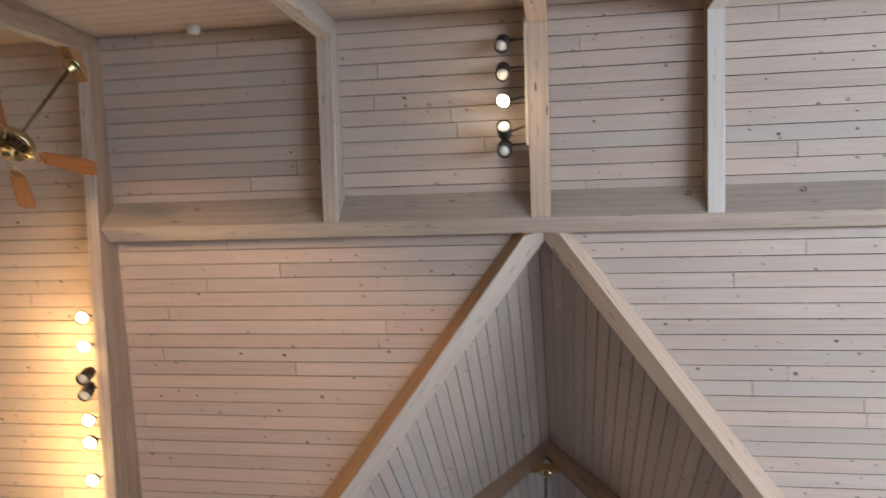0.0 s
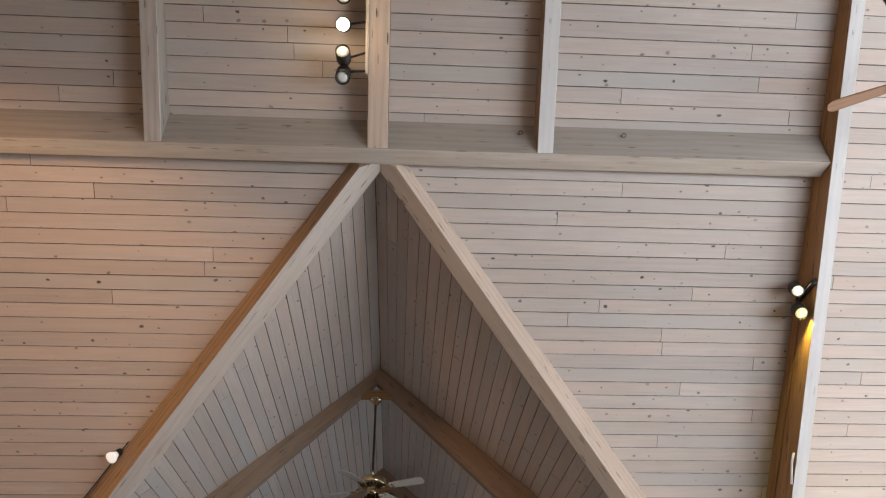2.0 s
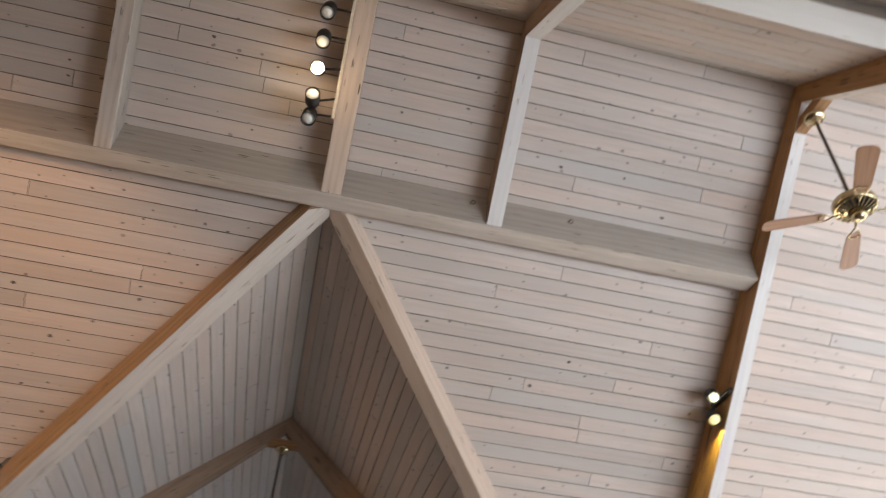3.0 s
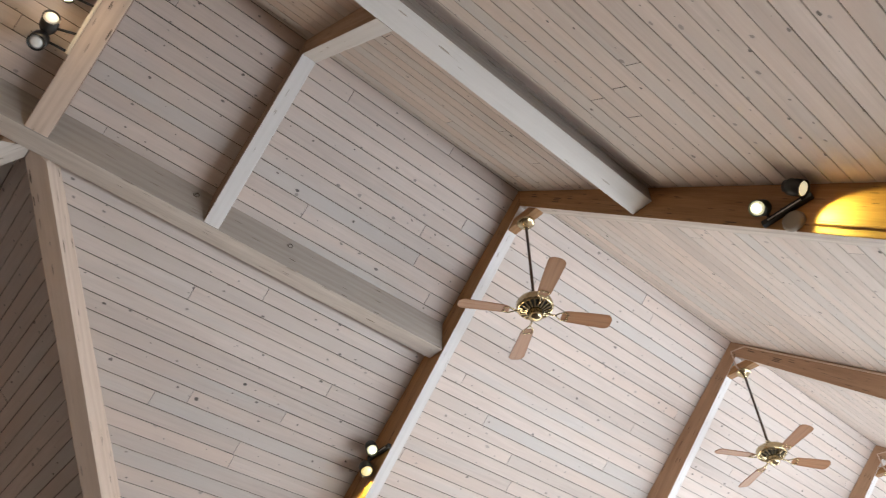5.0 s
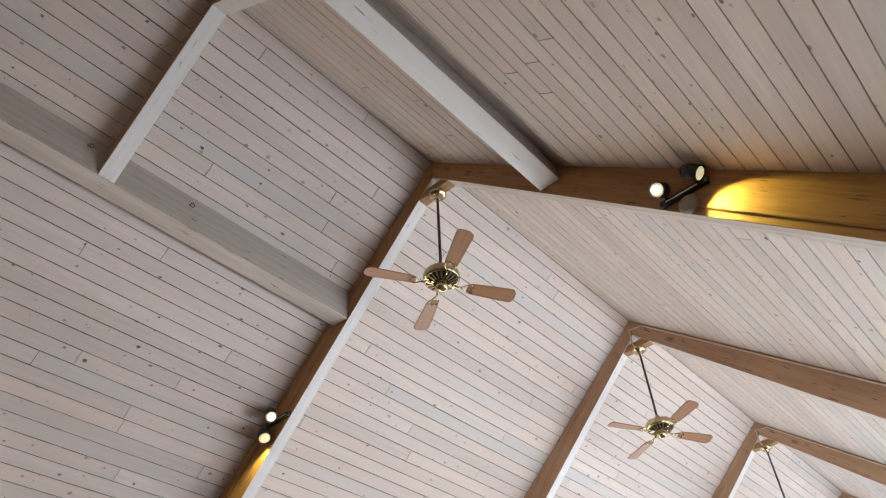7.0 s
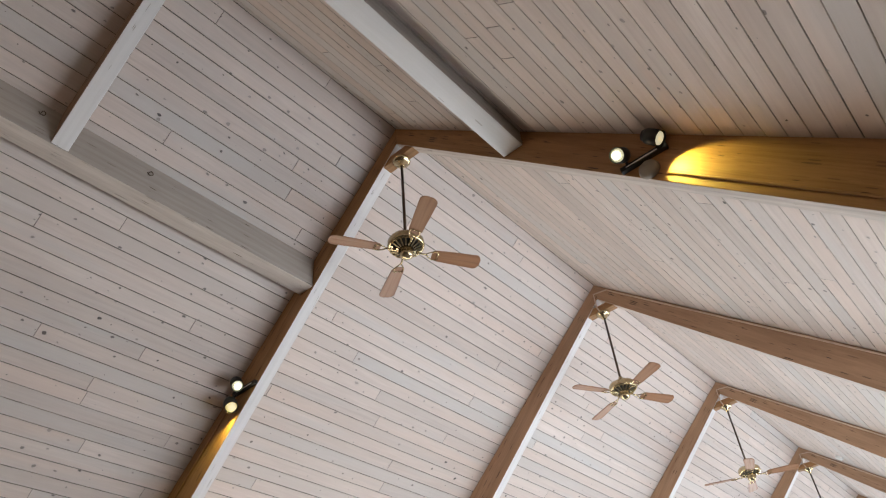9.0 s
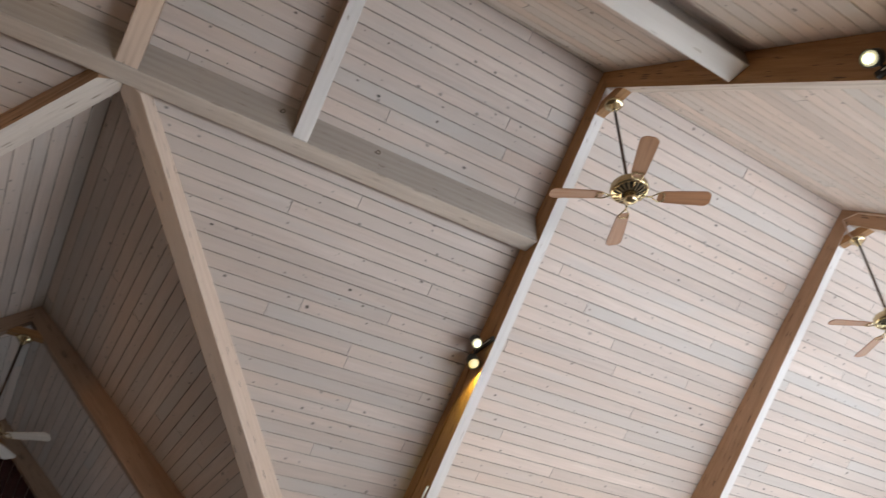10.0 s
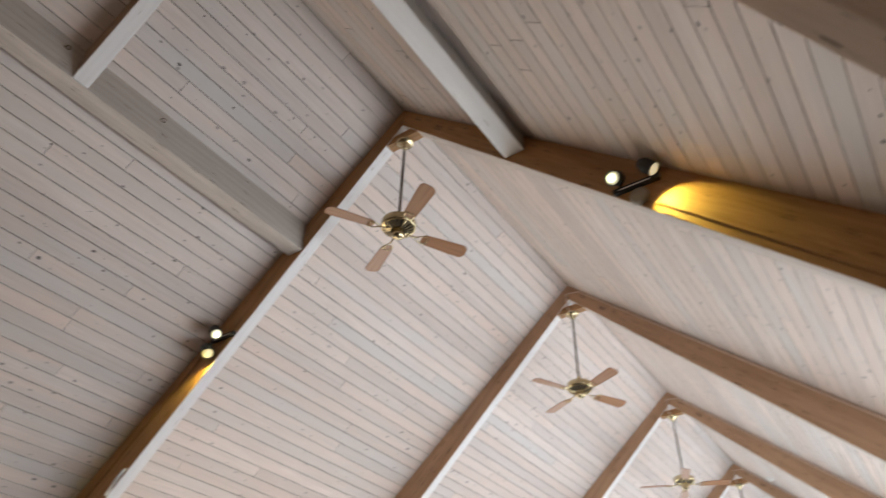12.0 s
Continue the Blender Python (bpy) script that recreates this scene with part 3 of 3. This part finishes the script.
# valley beams: they spring from the purlin at XJ and lie under the valleys
XJ, VW = 0.098, 0.147
for sy in (1, -1):
    for sx in (1, -1):
        VC, wide = (1.07, VW + 0.021) if sx < 0 else (1.10, VW)
        inward = Vector((-sx, sy, 0)).normalized() * wide
        r0, r1 = (PY + PW + 0.002 - VC) / VK, (YE - VC) / VK - 0.03
        o0, o1 = [Vector((XJ + sx * r, sy * (VC + VK * r), 0)) for r in (r0, r1)]
        i1 = o1 + inward
        i0 = Vector((XJ + sx * 0.0015, i1.y - sy * VK * abs(i1.x - XJ - sx * 0.0015), 0))
        m0 = Vector((i0.x, o0.y, 0))
        plan = (o0, m0, i0, i1, o1)                 # start on the purlin, joint, inner face, far end
        run = [0.5 * ((q.x - XJ) * sx + (abs(q.y) - 1.10) / VK) for q in plan]
        low = [Vector((q.x, q.y, ZR - TAN * (1.10 + VK * r) - 0.168 - 0.077 * r)) for q, r in zip(plan, run)]
        high = [Vector((q.x, q.y, (zn(q.y) if abs(q.y) < vy(q.x) else zt(q.x)) - 0.003)) for q in plan]
        sides = [(k, (k + 1) % 5, 5 + (k + 1) % 5, 5 + k) for k in range(5)]
        bm = bm_hull(low + high, [(4, 3, 2, 1, 0), (5, 7, 8, 9), (5, 6, 7)] + sides, 0.004)
        # one timber, its light in the colour: west dim and warm, east daylit
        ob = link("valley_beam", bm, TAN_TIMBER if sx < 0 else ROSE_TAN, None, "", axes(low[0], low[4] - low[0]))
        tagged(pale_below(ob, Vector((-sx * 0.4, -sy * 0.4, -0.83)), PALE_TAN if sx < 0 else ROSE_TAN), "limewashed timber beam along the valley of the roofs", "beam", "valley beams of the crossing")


# ---- ceiling fans ----
def ceiling_fan(place, turn, label, blade_mat=None):
    """Brass four-blade fan, hanging from place; local z is down from the gusset."""
    root = empty("ceiling_fan", place)
    root.rotation_euler = (0, 0, radians(turn))
    tagged(root, label, "ceiling fan", "fans along the ridge")
    D = 1.128                                         # gusset to the cap's end
    child("canopy", bm_lathe([(0, 0), (0.066, 0), (0.078, -0.01), (0.08, -0.022), (0.068, -0.034), (0.05, -0.04), (0.046, -0.056), (0.03, -0.066), (0.026, -0.085), (0.018, -0.092), (0, -0.092)], 24), BRASS, root, "polished brass canopy", smooth=True)
    child("rod", bm_lathe([(0, -0.07), (0.0125, -0.07), (0.0125, -D + 0.23), (0, -D + 0.23)], 14), BRONZE, root, "dark bronze down rod", smooth=True)
    child("collar", bm_lathe([(0, -D + 0.27), (0.02, -D + 0.27), (0.024, -D + 0.25), (0.024, -D + 0.215), (0, -D + 0.215)], 18), BRASS, root, smooth=True)
    t = -D + 0.2
    housing = child("motor_housing", bm_lathe([(0.02, t), (0.09, t - 0.004), (0.135, t - 0.018), (0.146, t - 0.035), (0.148, t - 0.075), (0.14, t - 0.088), (0.128, t - 0.092), (0.122, t - 0.09), (0.1, t - 0.088)], 40), BRASS, root, "polished brass motor housing", smooth=True)
    child("vent_plate", bm_lathe([(0.125, t - 0.086), (0.1, t - 0.102), (0.062, t - 0.112), (0.0, t - 0.112)], 40), BLACK, root, "black vented underside", smooth=True)
    for i in range(20):
        a = 2 * math.pi * i / 20
        bm = bmesh.new()
        c, s = math.cos(a), math.sin(a)
        for r0, r1, z0, z1 in ((0.066, 0.13, t - 0.114, t - 0.092),):
            bm_box(r0, r1, -0.0065, 0.0065, -0.009, 0.0, 0, bm)
            for v in bm.verts:
                k = (v.co.x - r0) / (r1 - r0)
                v.co.z += z0 + (z1 - z0) * k
        bm.transform(Matrix.Rotation(a, 4, "Z"))
        child("rib", bm, BRASS, housing)
    b = t - 0.112
    child("switch_cap", bm_lathe([(0.0, b), (0.058, b), (0.06, b - 0.012), (0.052, b - 0.04), (0.056, b - 0.046), (0.052, b - 0.062), (0.03, b - 0.078), (0.012, b - 0.084), (0.0, b - 0.084)], 28), BRASS, root, "brass switch cap", smooth=True)
    zb = b - 0.012
    for i in range(4):
        rot = Matrix.Rotation(math.pi / 2 * i, 4, "Z")
        tilt = Matrix.Rotation(radians(-11), 4, "X")
        # blade outline: widening to a clipped tip
        half = [(0.21, 0.026), (0.222, 0.042), (0.25, 0.053), (0.4, 0.061), (0.57, 0.068), (0.588, 0.066), (0.6, 0.056), (0.61, 0.045), (0.618, 0.026)]
        pts = half + [(x, -y) for x, y in half[::-1]]
        bm = bm_prism(pts, -0.0035, 0.0035, lambda u, v, w: (u, v, w), 0)
        bm.transform(rot @ Matrix.Translation((0, 0, zb)) @ tilt)
        child("blade", bm, blade_mat or BLADE, root, "veneered blade coloured pale as if lit" if blade_mat else "oak veneered blade", rot @ Matrix.Translation((0, 0, zb)) @ tilt)
        iron = bm_tube([(0.085, 0, 0.012), (0.13, 0, -0.006), (0.165, 0, -0.004)], 0.008, 8)
        for s in (1, -1):
            bm_tube([(0.16, 0, -0.005), (0.185, s * 0.022, -0.007), (0.215, s * 0.04, -0.008), (0.25, s * 0.038, -0.008), (0.262, s * 0.02, -0.008), (0.25, s * 0.004, -0.008)], 0.0055, 6, iron)
        iron.transform(rot @ Matrix.Translation((0, 0, zb)) @ tilt)
        child("blade_iron", iron, BRASS, root, "scrolled brass blade iron", smooth=True)
    return root


FAN_Z = GZ
for k, (x, turn) in enumerate([(HALF, 60), (HALF + BAY, 62), (HALF + 2 * BAY, 20), (HALF + 3 * BAY, 70), (HALF + 4 * BAY, 35), (-HALF, 20)]):
    ceiling_fan((x, 0, FAN_Z), turn, "polished brass ceiling fan with four oak blades")
for y, turn in ((TR_Y[0], 62), (-TR_Y[0], 20)):
    ceiling_fan((TR_X, y, ZT - TR_DROP - GH * (TTAN + 0.12)), turn, "brass ceiling fan in the shaded transept, blades coloured pale as lit", PALE_BLADE)


# ---- spotlights ----
def bm_head(radius, length):
    """Spotlight body: local -z is where it shines."""
    r, h = radius, length
    return bm_lathe([(0, h * 0.62), (r * 0.55, h * 0.62), (r * 0.72, h * 0.56), (r * 0.78, h * 0.42), (r * 0.95, h * 0.36), (r, h * 0.3), (r, -h * 0.38), (r * 0.92, -h * 0.38), (r * 0.86, -h * 0.2), (0, -h * 0.2)], 24)


def aimed(place, target):
    return look(place, target)


def head(root, place, target, radius, length, lens, body_mat=BLACK, yoke=None):
    """A head under root (whose axes are the world's, moved), its lens and the arm that holds it."""
    o = root.location
    m = aimed(Vector(place), Vector(target))
    m.translation = Vector(place) - o
    bm = bm_head(radius, length)
    bm.transform(m)
    hd = child("spot_head", bm, body_mat, root, "", m, smooth=True)
    bm = bm_lathe([(0, -length * 0.26), (radius * 0.84, -length * 0.26), (radius * 0.84, -length * 0.3), (radius * 0.5, -length * 0.36), (0, -length * 0.38)], 24)
    ln = child("lens", bm, lens, hd, "lit glass lens" if lens in (LIT, LIT_GREEN, LIT_WARM, DIM, DIM_YELLOW) else "pale glass lens", smooth=True)
    if lens is LIT_GREEN:
        ln.data.materials[0] = DIM
        bm = bm_lathe([(0, -length * 0.37), (0.022, -length * 0.38), (0.028, -length * 0.45), (0.024, -length * 0.54), (0, -length * 0.59)], 20)
        child("bulb", bm, LIT_GREEN, hd, "glaring greenish white bulb", smooth=True)
    if yoke:
        bm = bm_tube([Vector(yoke) - o, Vector(place) - o + (m.to_3x3() @ Vector((0, 0, length * 0.3)))], 0.009, 8)
        child("arm", bm, body_mat, root, "", smooth=True)
    return hd


LIT_WARM = glow("lit_warm_bulb", (1.0, 0.68, 0.3), 22)
SOFT_LIT = glow("softly_lit_lamp", (1.0, 0.97, 0.92), 0.4)
DIM_YELLOW = glow("yellow_side_lit_bulb", (1.0, 0.74, 0.14), 0.5)
DIM = glow("side_lit_bulb", (1.0, 0.92, 0.6), 0.45)
for sy in (1, -1):
    xf = HALF - FH
    y0, y1, zbar = (1.85, 2.16, 4.72) if sy < 0 else (1.72, 2.03, 4.835)
    root = empty("double_spotlight", (xf, sy * 0.5 * (y0 + y1), zbar))
    tagged(root, "black twin-head spotlight screwed to the side of a roof frame", "spotlight", "twin spotlights on the frame")
    o = root.location
    bar = bm_box(xf - 0.035, xf - 0.002, min(sy * y0, sy * y1), max(sy * y0, sy * y1), zbar - 0.019, zbar + 0.019, 0.004)
    bar.transform(Matrix.Translation(-o))
    child("bar", bar, BLACK, root, "black mounting bar")
    rail = bm_box(xf - 0.039, xf - 0.034, min(sy * (y0 + 0.04), sy * (y1 - 0.06)), max(sy * (y0 + 0.04), sy * (y1 - 0.06)), zbar - 0.007, zbar + 0.001, 0.001)
    rail.transform(Matrix.Translation(-o))
    child("rail", rail, LENS, root, "pale strip along the bar")
    if sy < 0:
        head(root, (xf - 0.1, -1.9, 4.768), (-1.4, -1.0, 1.5), 0.05, 0.13, LIT_GREEN, BLACK, (xf - 0.02, -1.9, zbar))
        head(root, (xf - 0.085, -2.12, 4.765), (xf - 0.02, -2.9, 3.9), 0.05, 0.13, DIM, BLACK, (xf - 0.02, -2.13, zbar))
    else:
        head(root, (xf - 0.105, 1.872, 4.845), (2.6, -0.8, 1.5), 0.052, 0.14, LIT_GREEN, BLACK, (xf - 0.02, 1.87, zbar))
        head(root, (xf - 0.075, 1.97, 4.698), (xf - 0.2, 1.45, 3.9), 0.056, 0.13, DIM_YELLOW, BLACK, (xf - 0.02, 1.97, zbar))
    if sy < 0:
        disc = bm_lathe([(0, 0), (0.064, 0), (0.067, 0.008), (0.06, 0.028), (0.052, 0.034), (0, 0.036)], 28)
        disc.transform(Matrix.Translation((xf - 0.001, -2.01, 4.627)) @ Matrix.Rotation(radians(-90), 4, "Y"))
        tagged(link("junction_box", disc, BEIGE, None, "", Matrix.Translation((xf, -2.01, 4.627)), True), "round beige junction box cover under the twin spotlight", "junction box")
    if sy < 0:
        lamp("spot_beam", "SPOT", look((xf - 0.17, -2.125, 4.635), (xf + 0.73, -2.74, 3.57)), 19, (1.0, 0.9, 0.18), radius=0.02, cone=76)
    else:
        lamp("spot_beam", "SPOT", look((xf - 0.1, 1.94, 4.652), (xf + 0.25, 2.37, 3.965)), 24, (1.0, 0.92, 0.2), radius=0.02, cone=80)
    # wiring tube down the frame's side
    pts = []
    for i in range(13):
        y = 2.1 + 0.2 * i
        low = ZB - TANB * y
        pts.append((xf - 0.008, sy * y, low + (zn(y) - low) * (0.18 if sy < 0 else 0.64)))
    tagged(link("wiring_tube", bm_tube(pts, 0.0085, 8), TIMBER, None, "", axes(pts[0], Vector(pts[-1]) - Vector(pts[0])), True), "thin brown wiring tube along the roof frame", "wiring", "wiring tubes")

# tubes at the apex of the frames that carry the fans beyond
for x in FRAME_X:
    if x < HALF + 0.1:
        continue
    xf = x - FH - 0.008
    pts = [(xf, -4.2 + 0.2 * i, zn(-4.2 + 0.2 * i) - 0.035) for i in range(21)] + [(xf, -0.14, zn(0.14) - 0.03), (xf, 0.03, ZR - 0.13), (xf, 0.03, GZ + 0.06), (x - 0.05, 0.01, GZ - 0.004)]
    tagged(link("wiring_tube", bm_tube(pts, 0.009, 8), TUBE, None, "", axes(pts[0], (0, 1, TAN)), True), "pinkish brown wiring tube running to the fan at the apex", "wiring", "wiring tubes")


AIMS = [(-0.06, -0.25, -1), (0.03, -0.2, -1), (0.02, -0.8, -1), (0, -1, -0.4), (0, -0.35, -1)]


def track_light(place_of, heads, side, label, group, lens_of, reach=0.17, radius=0.054, length=0.18, aims=AIMS):
    """A track along a rafter's side. place_of(y): the world place of the track's middle at y."""
    a, c = place_of(heads[0] - 0.2), place_of(heads[-1] + 0.01)
    root = empty("track_light", a)
    tagged(root, label, "track light", group)
    d = (c - a)
    m = axes(Vector((0, 0, 0)), d, (1, 0, 0))
    bm = bm_box(0, d.length, -0.018, 0.018, -0.011, 0.011, 0.002)
    bm.transform(m)
    child("track", bm, TRACK, root, "cream track", m)
    for i, y in enumerate(heads):
        q = place_of(y)
        hp = q + Vector((side * reach, 0, -0.045))
        aim = hp + Vector(aims[i % len(aims)])
        head(root, hp, aim, radius, length, lens_of[i], BLACK, q)
    return root


SX = 0.081 - 0.077 - 0.011
track_light(lambda y: Vector((SX, y, SB - STAN * y + 0.005)), [0.09, 0.239, 0.396, 0.553, 0.65], -1, "cream track with five black spotlights, one of them lit",
            "track lights", [LENS, LENS, LIT, LENS, LENS])
lamp("track_beam", "SPOT", look((SX - 0.14, 0.35, 5.95), (SX - 0.5, -1.2, 3.0)), 60, (1.0, 0.8, 0.55), radius=0.03, cone=110)
lamp("track_beam", "POINT", Matrix.Translation((SX - 0.2, 0.33, 5.93)), 2.0, (1.0, 0.74, 0.45), radius=0.05)
LX = -HALF - FH - 0.012
track_light(lambda y: Vector((LX, y, ZB - TANB * y + 0.06)), [1.6, 1.78, 1.96, 2.06, 2.24, 2.38, 2.62], -1, "cream track with black spotlights glowing warm on the frame",
            "track lights", [LIT_WARM, LIT_WARM, LENS, LENS, LIT_WARM, LIT_WARM, LIT_WARM], 0.1,
            aims=[(0.8, -1, -0.6), (0.75, -1, -0.6), (0.2, -0.6, -1), (0.3, -0.4, -1), (0.7, -1, -0.6), (0.7, -1, -0.7), (0.7, -1, -0.6)])
for y in (1.78, 2.45, 2.9):
    lamp("track_beam", "POINT", Matrix.Translation((LX - 0.4, y, ZB - TANB * y - 0.16)), 14, (1.0, 0.62, 0.24), radius=0.04)

# unseen fellow, inner side over the south aisle, added to warm the boards
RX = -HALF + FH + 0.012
track_light(lambda y: Vector((RX, -y, ZB - TANB * y + 0.06)), [1.9, 2.1, 2.3], 1, "unseen track with three lit black spotlights, added to warm the boards", "track lights", [LIT_WARM, LIT_WARM, LIT_WARM])
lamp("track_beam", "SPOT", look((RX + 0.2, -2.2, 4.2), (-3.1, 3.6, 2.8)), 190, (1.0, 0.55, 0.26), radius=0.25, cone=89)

# single spotlight with a white lamp on the valley beam
root = empty("spotlight", (-2.04, 3.21, 3.93))
tagged(root, "black bracket spotlight with white reflector lamp on the valley beam", "spotlight")
o = root.location
bm = bm_lathe([(0, 0), (0.036, 0), (0.036, 0.03), (0.03, 0.05), (0, 0.05)], 20)
bm.transform(aimed(Vector((0.03, 0.045, 0.02)), Vector((0.8, 0.75, 0.1))))
child("base", bm, BLACK, root, "black base", smooth=True)
m = aimed(Vector((-0.045, -0.06, -0.05)), Vector((-0.35, -0.75, -0.85)))
bm = bm_lathe([(0, 0.085), (0.026, 0.085), (0.03, 0.06), (0.03, 0.02), (0, 0.02)], 20)
bm.transform(m)
sock = child("socket", bm, BLACK, root, "black lamp socket", m, True)
bm = bm_lathe([(0, 0.03), (0.022, 0.03), (0.03, 0.004), (0.047, -0.03), (0.05, -0.04), (0.047, -0.044), (0.03, -0.05), (0, -0.052)], 28)
child("reflector_lamp", bm, SOFT_LIT, sock, "white reflector lamp", smooth=True)
bm = bm_tube([(0.03, 0.045, 0.0), (0.0, 0.0, 0.0), (-0.03, -0.04, -0.02)], 0.011, 8)
child("arm", bm, BLACK, root, smooth=True)


# ---- small things ----
def smoke_detector(place, normal):
    x = Vector((1, 0, 0))
    z = Vector(normal).normalized()
    m = Matrix((x, z.cross(x), z)).transposed().to_4x4()
    m.translation = place
    root = empty("smoke_detector")
    root.matrix_world = m
    tagged(root, "white plastic detector on the ceiling boards", "detector", "detectors on the ceiling")
    child("base", bm_lathe([(0, 0), (0.062, 0), (0.062, 0.014), (0, 0.014)], 28), WHITE, root, smooth=True)
    child("cover", bm_lathe([(0.056, 0.014), (0.056, 0.034), (0.048, 0.048), (0.02, 0.054), (0, 0.054)], 28), WHITE, root, "slotted white cover", smooth=True)


for x, y in ((-2.68, -0.08), (13.24, -0.647)):
    smoke_detector((x, y, zn(y) - 0.001), (0, TAN, -1))

# hooks in the purlin's side
for x, z in ((1.982, 5.707), (1.17, 5.70)):
    pts = [(x, PY, z), (x, PY - 0.02, z)] + [(x + 0.022 * math.sin(a), PY - 0.03, z - 0.022 + 0.022 * math.cos(a)) for a in [0.3 * k for k in range(1, 16)]]
    tagged(link("screw_hook", bm_tube(pts, 0.0035, 6), BRONZE, None, "", Matrix.Translation((x, PY, z)), True), "small metal hook screwed into the purlin", "hook", "hooks in the purlin")

# flex from the spotlight down the valley beam
pts = []
for i in range(12):
    r = 2.08 + 0.11 * i
    q = Vector((XJ - r, 1.06 + VK * r, 0)) + Vector((-0.7, -0.7, 0)) * 0.006
    pts.append((q.x, q.y, zn(q.y) - 0.012))
tagged(link("lamp_flex", bm_tube(pts, 0.005, 6), BLACK, None, "", Matrix.Translation(pts[0]), True), "thin dark flex along the top of the valley beam", "flex")

# stub of white conduit on the frame's side
pts = [(HALF - FH - 0.012, 2.8, 3.82), (HALF - FH - 0.02, 2.86, 3.76), (HALF - FH - 0.012, 2.98, 3.62)]
tagged(link("conduit_stub", bm_tube(pts, 0.011, 8), WHITE, None, "", Matrix.Translation(pts[0]), True), "short white conduit clipped to the roof frame", "conduit")
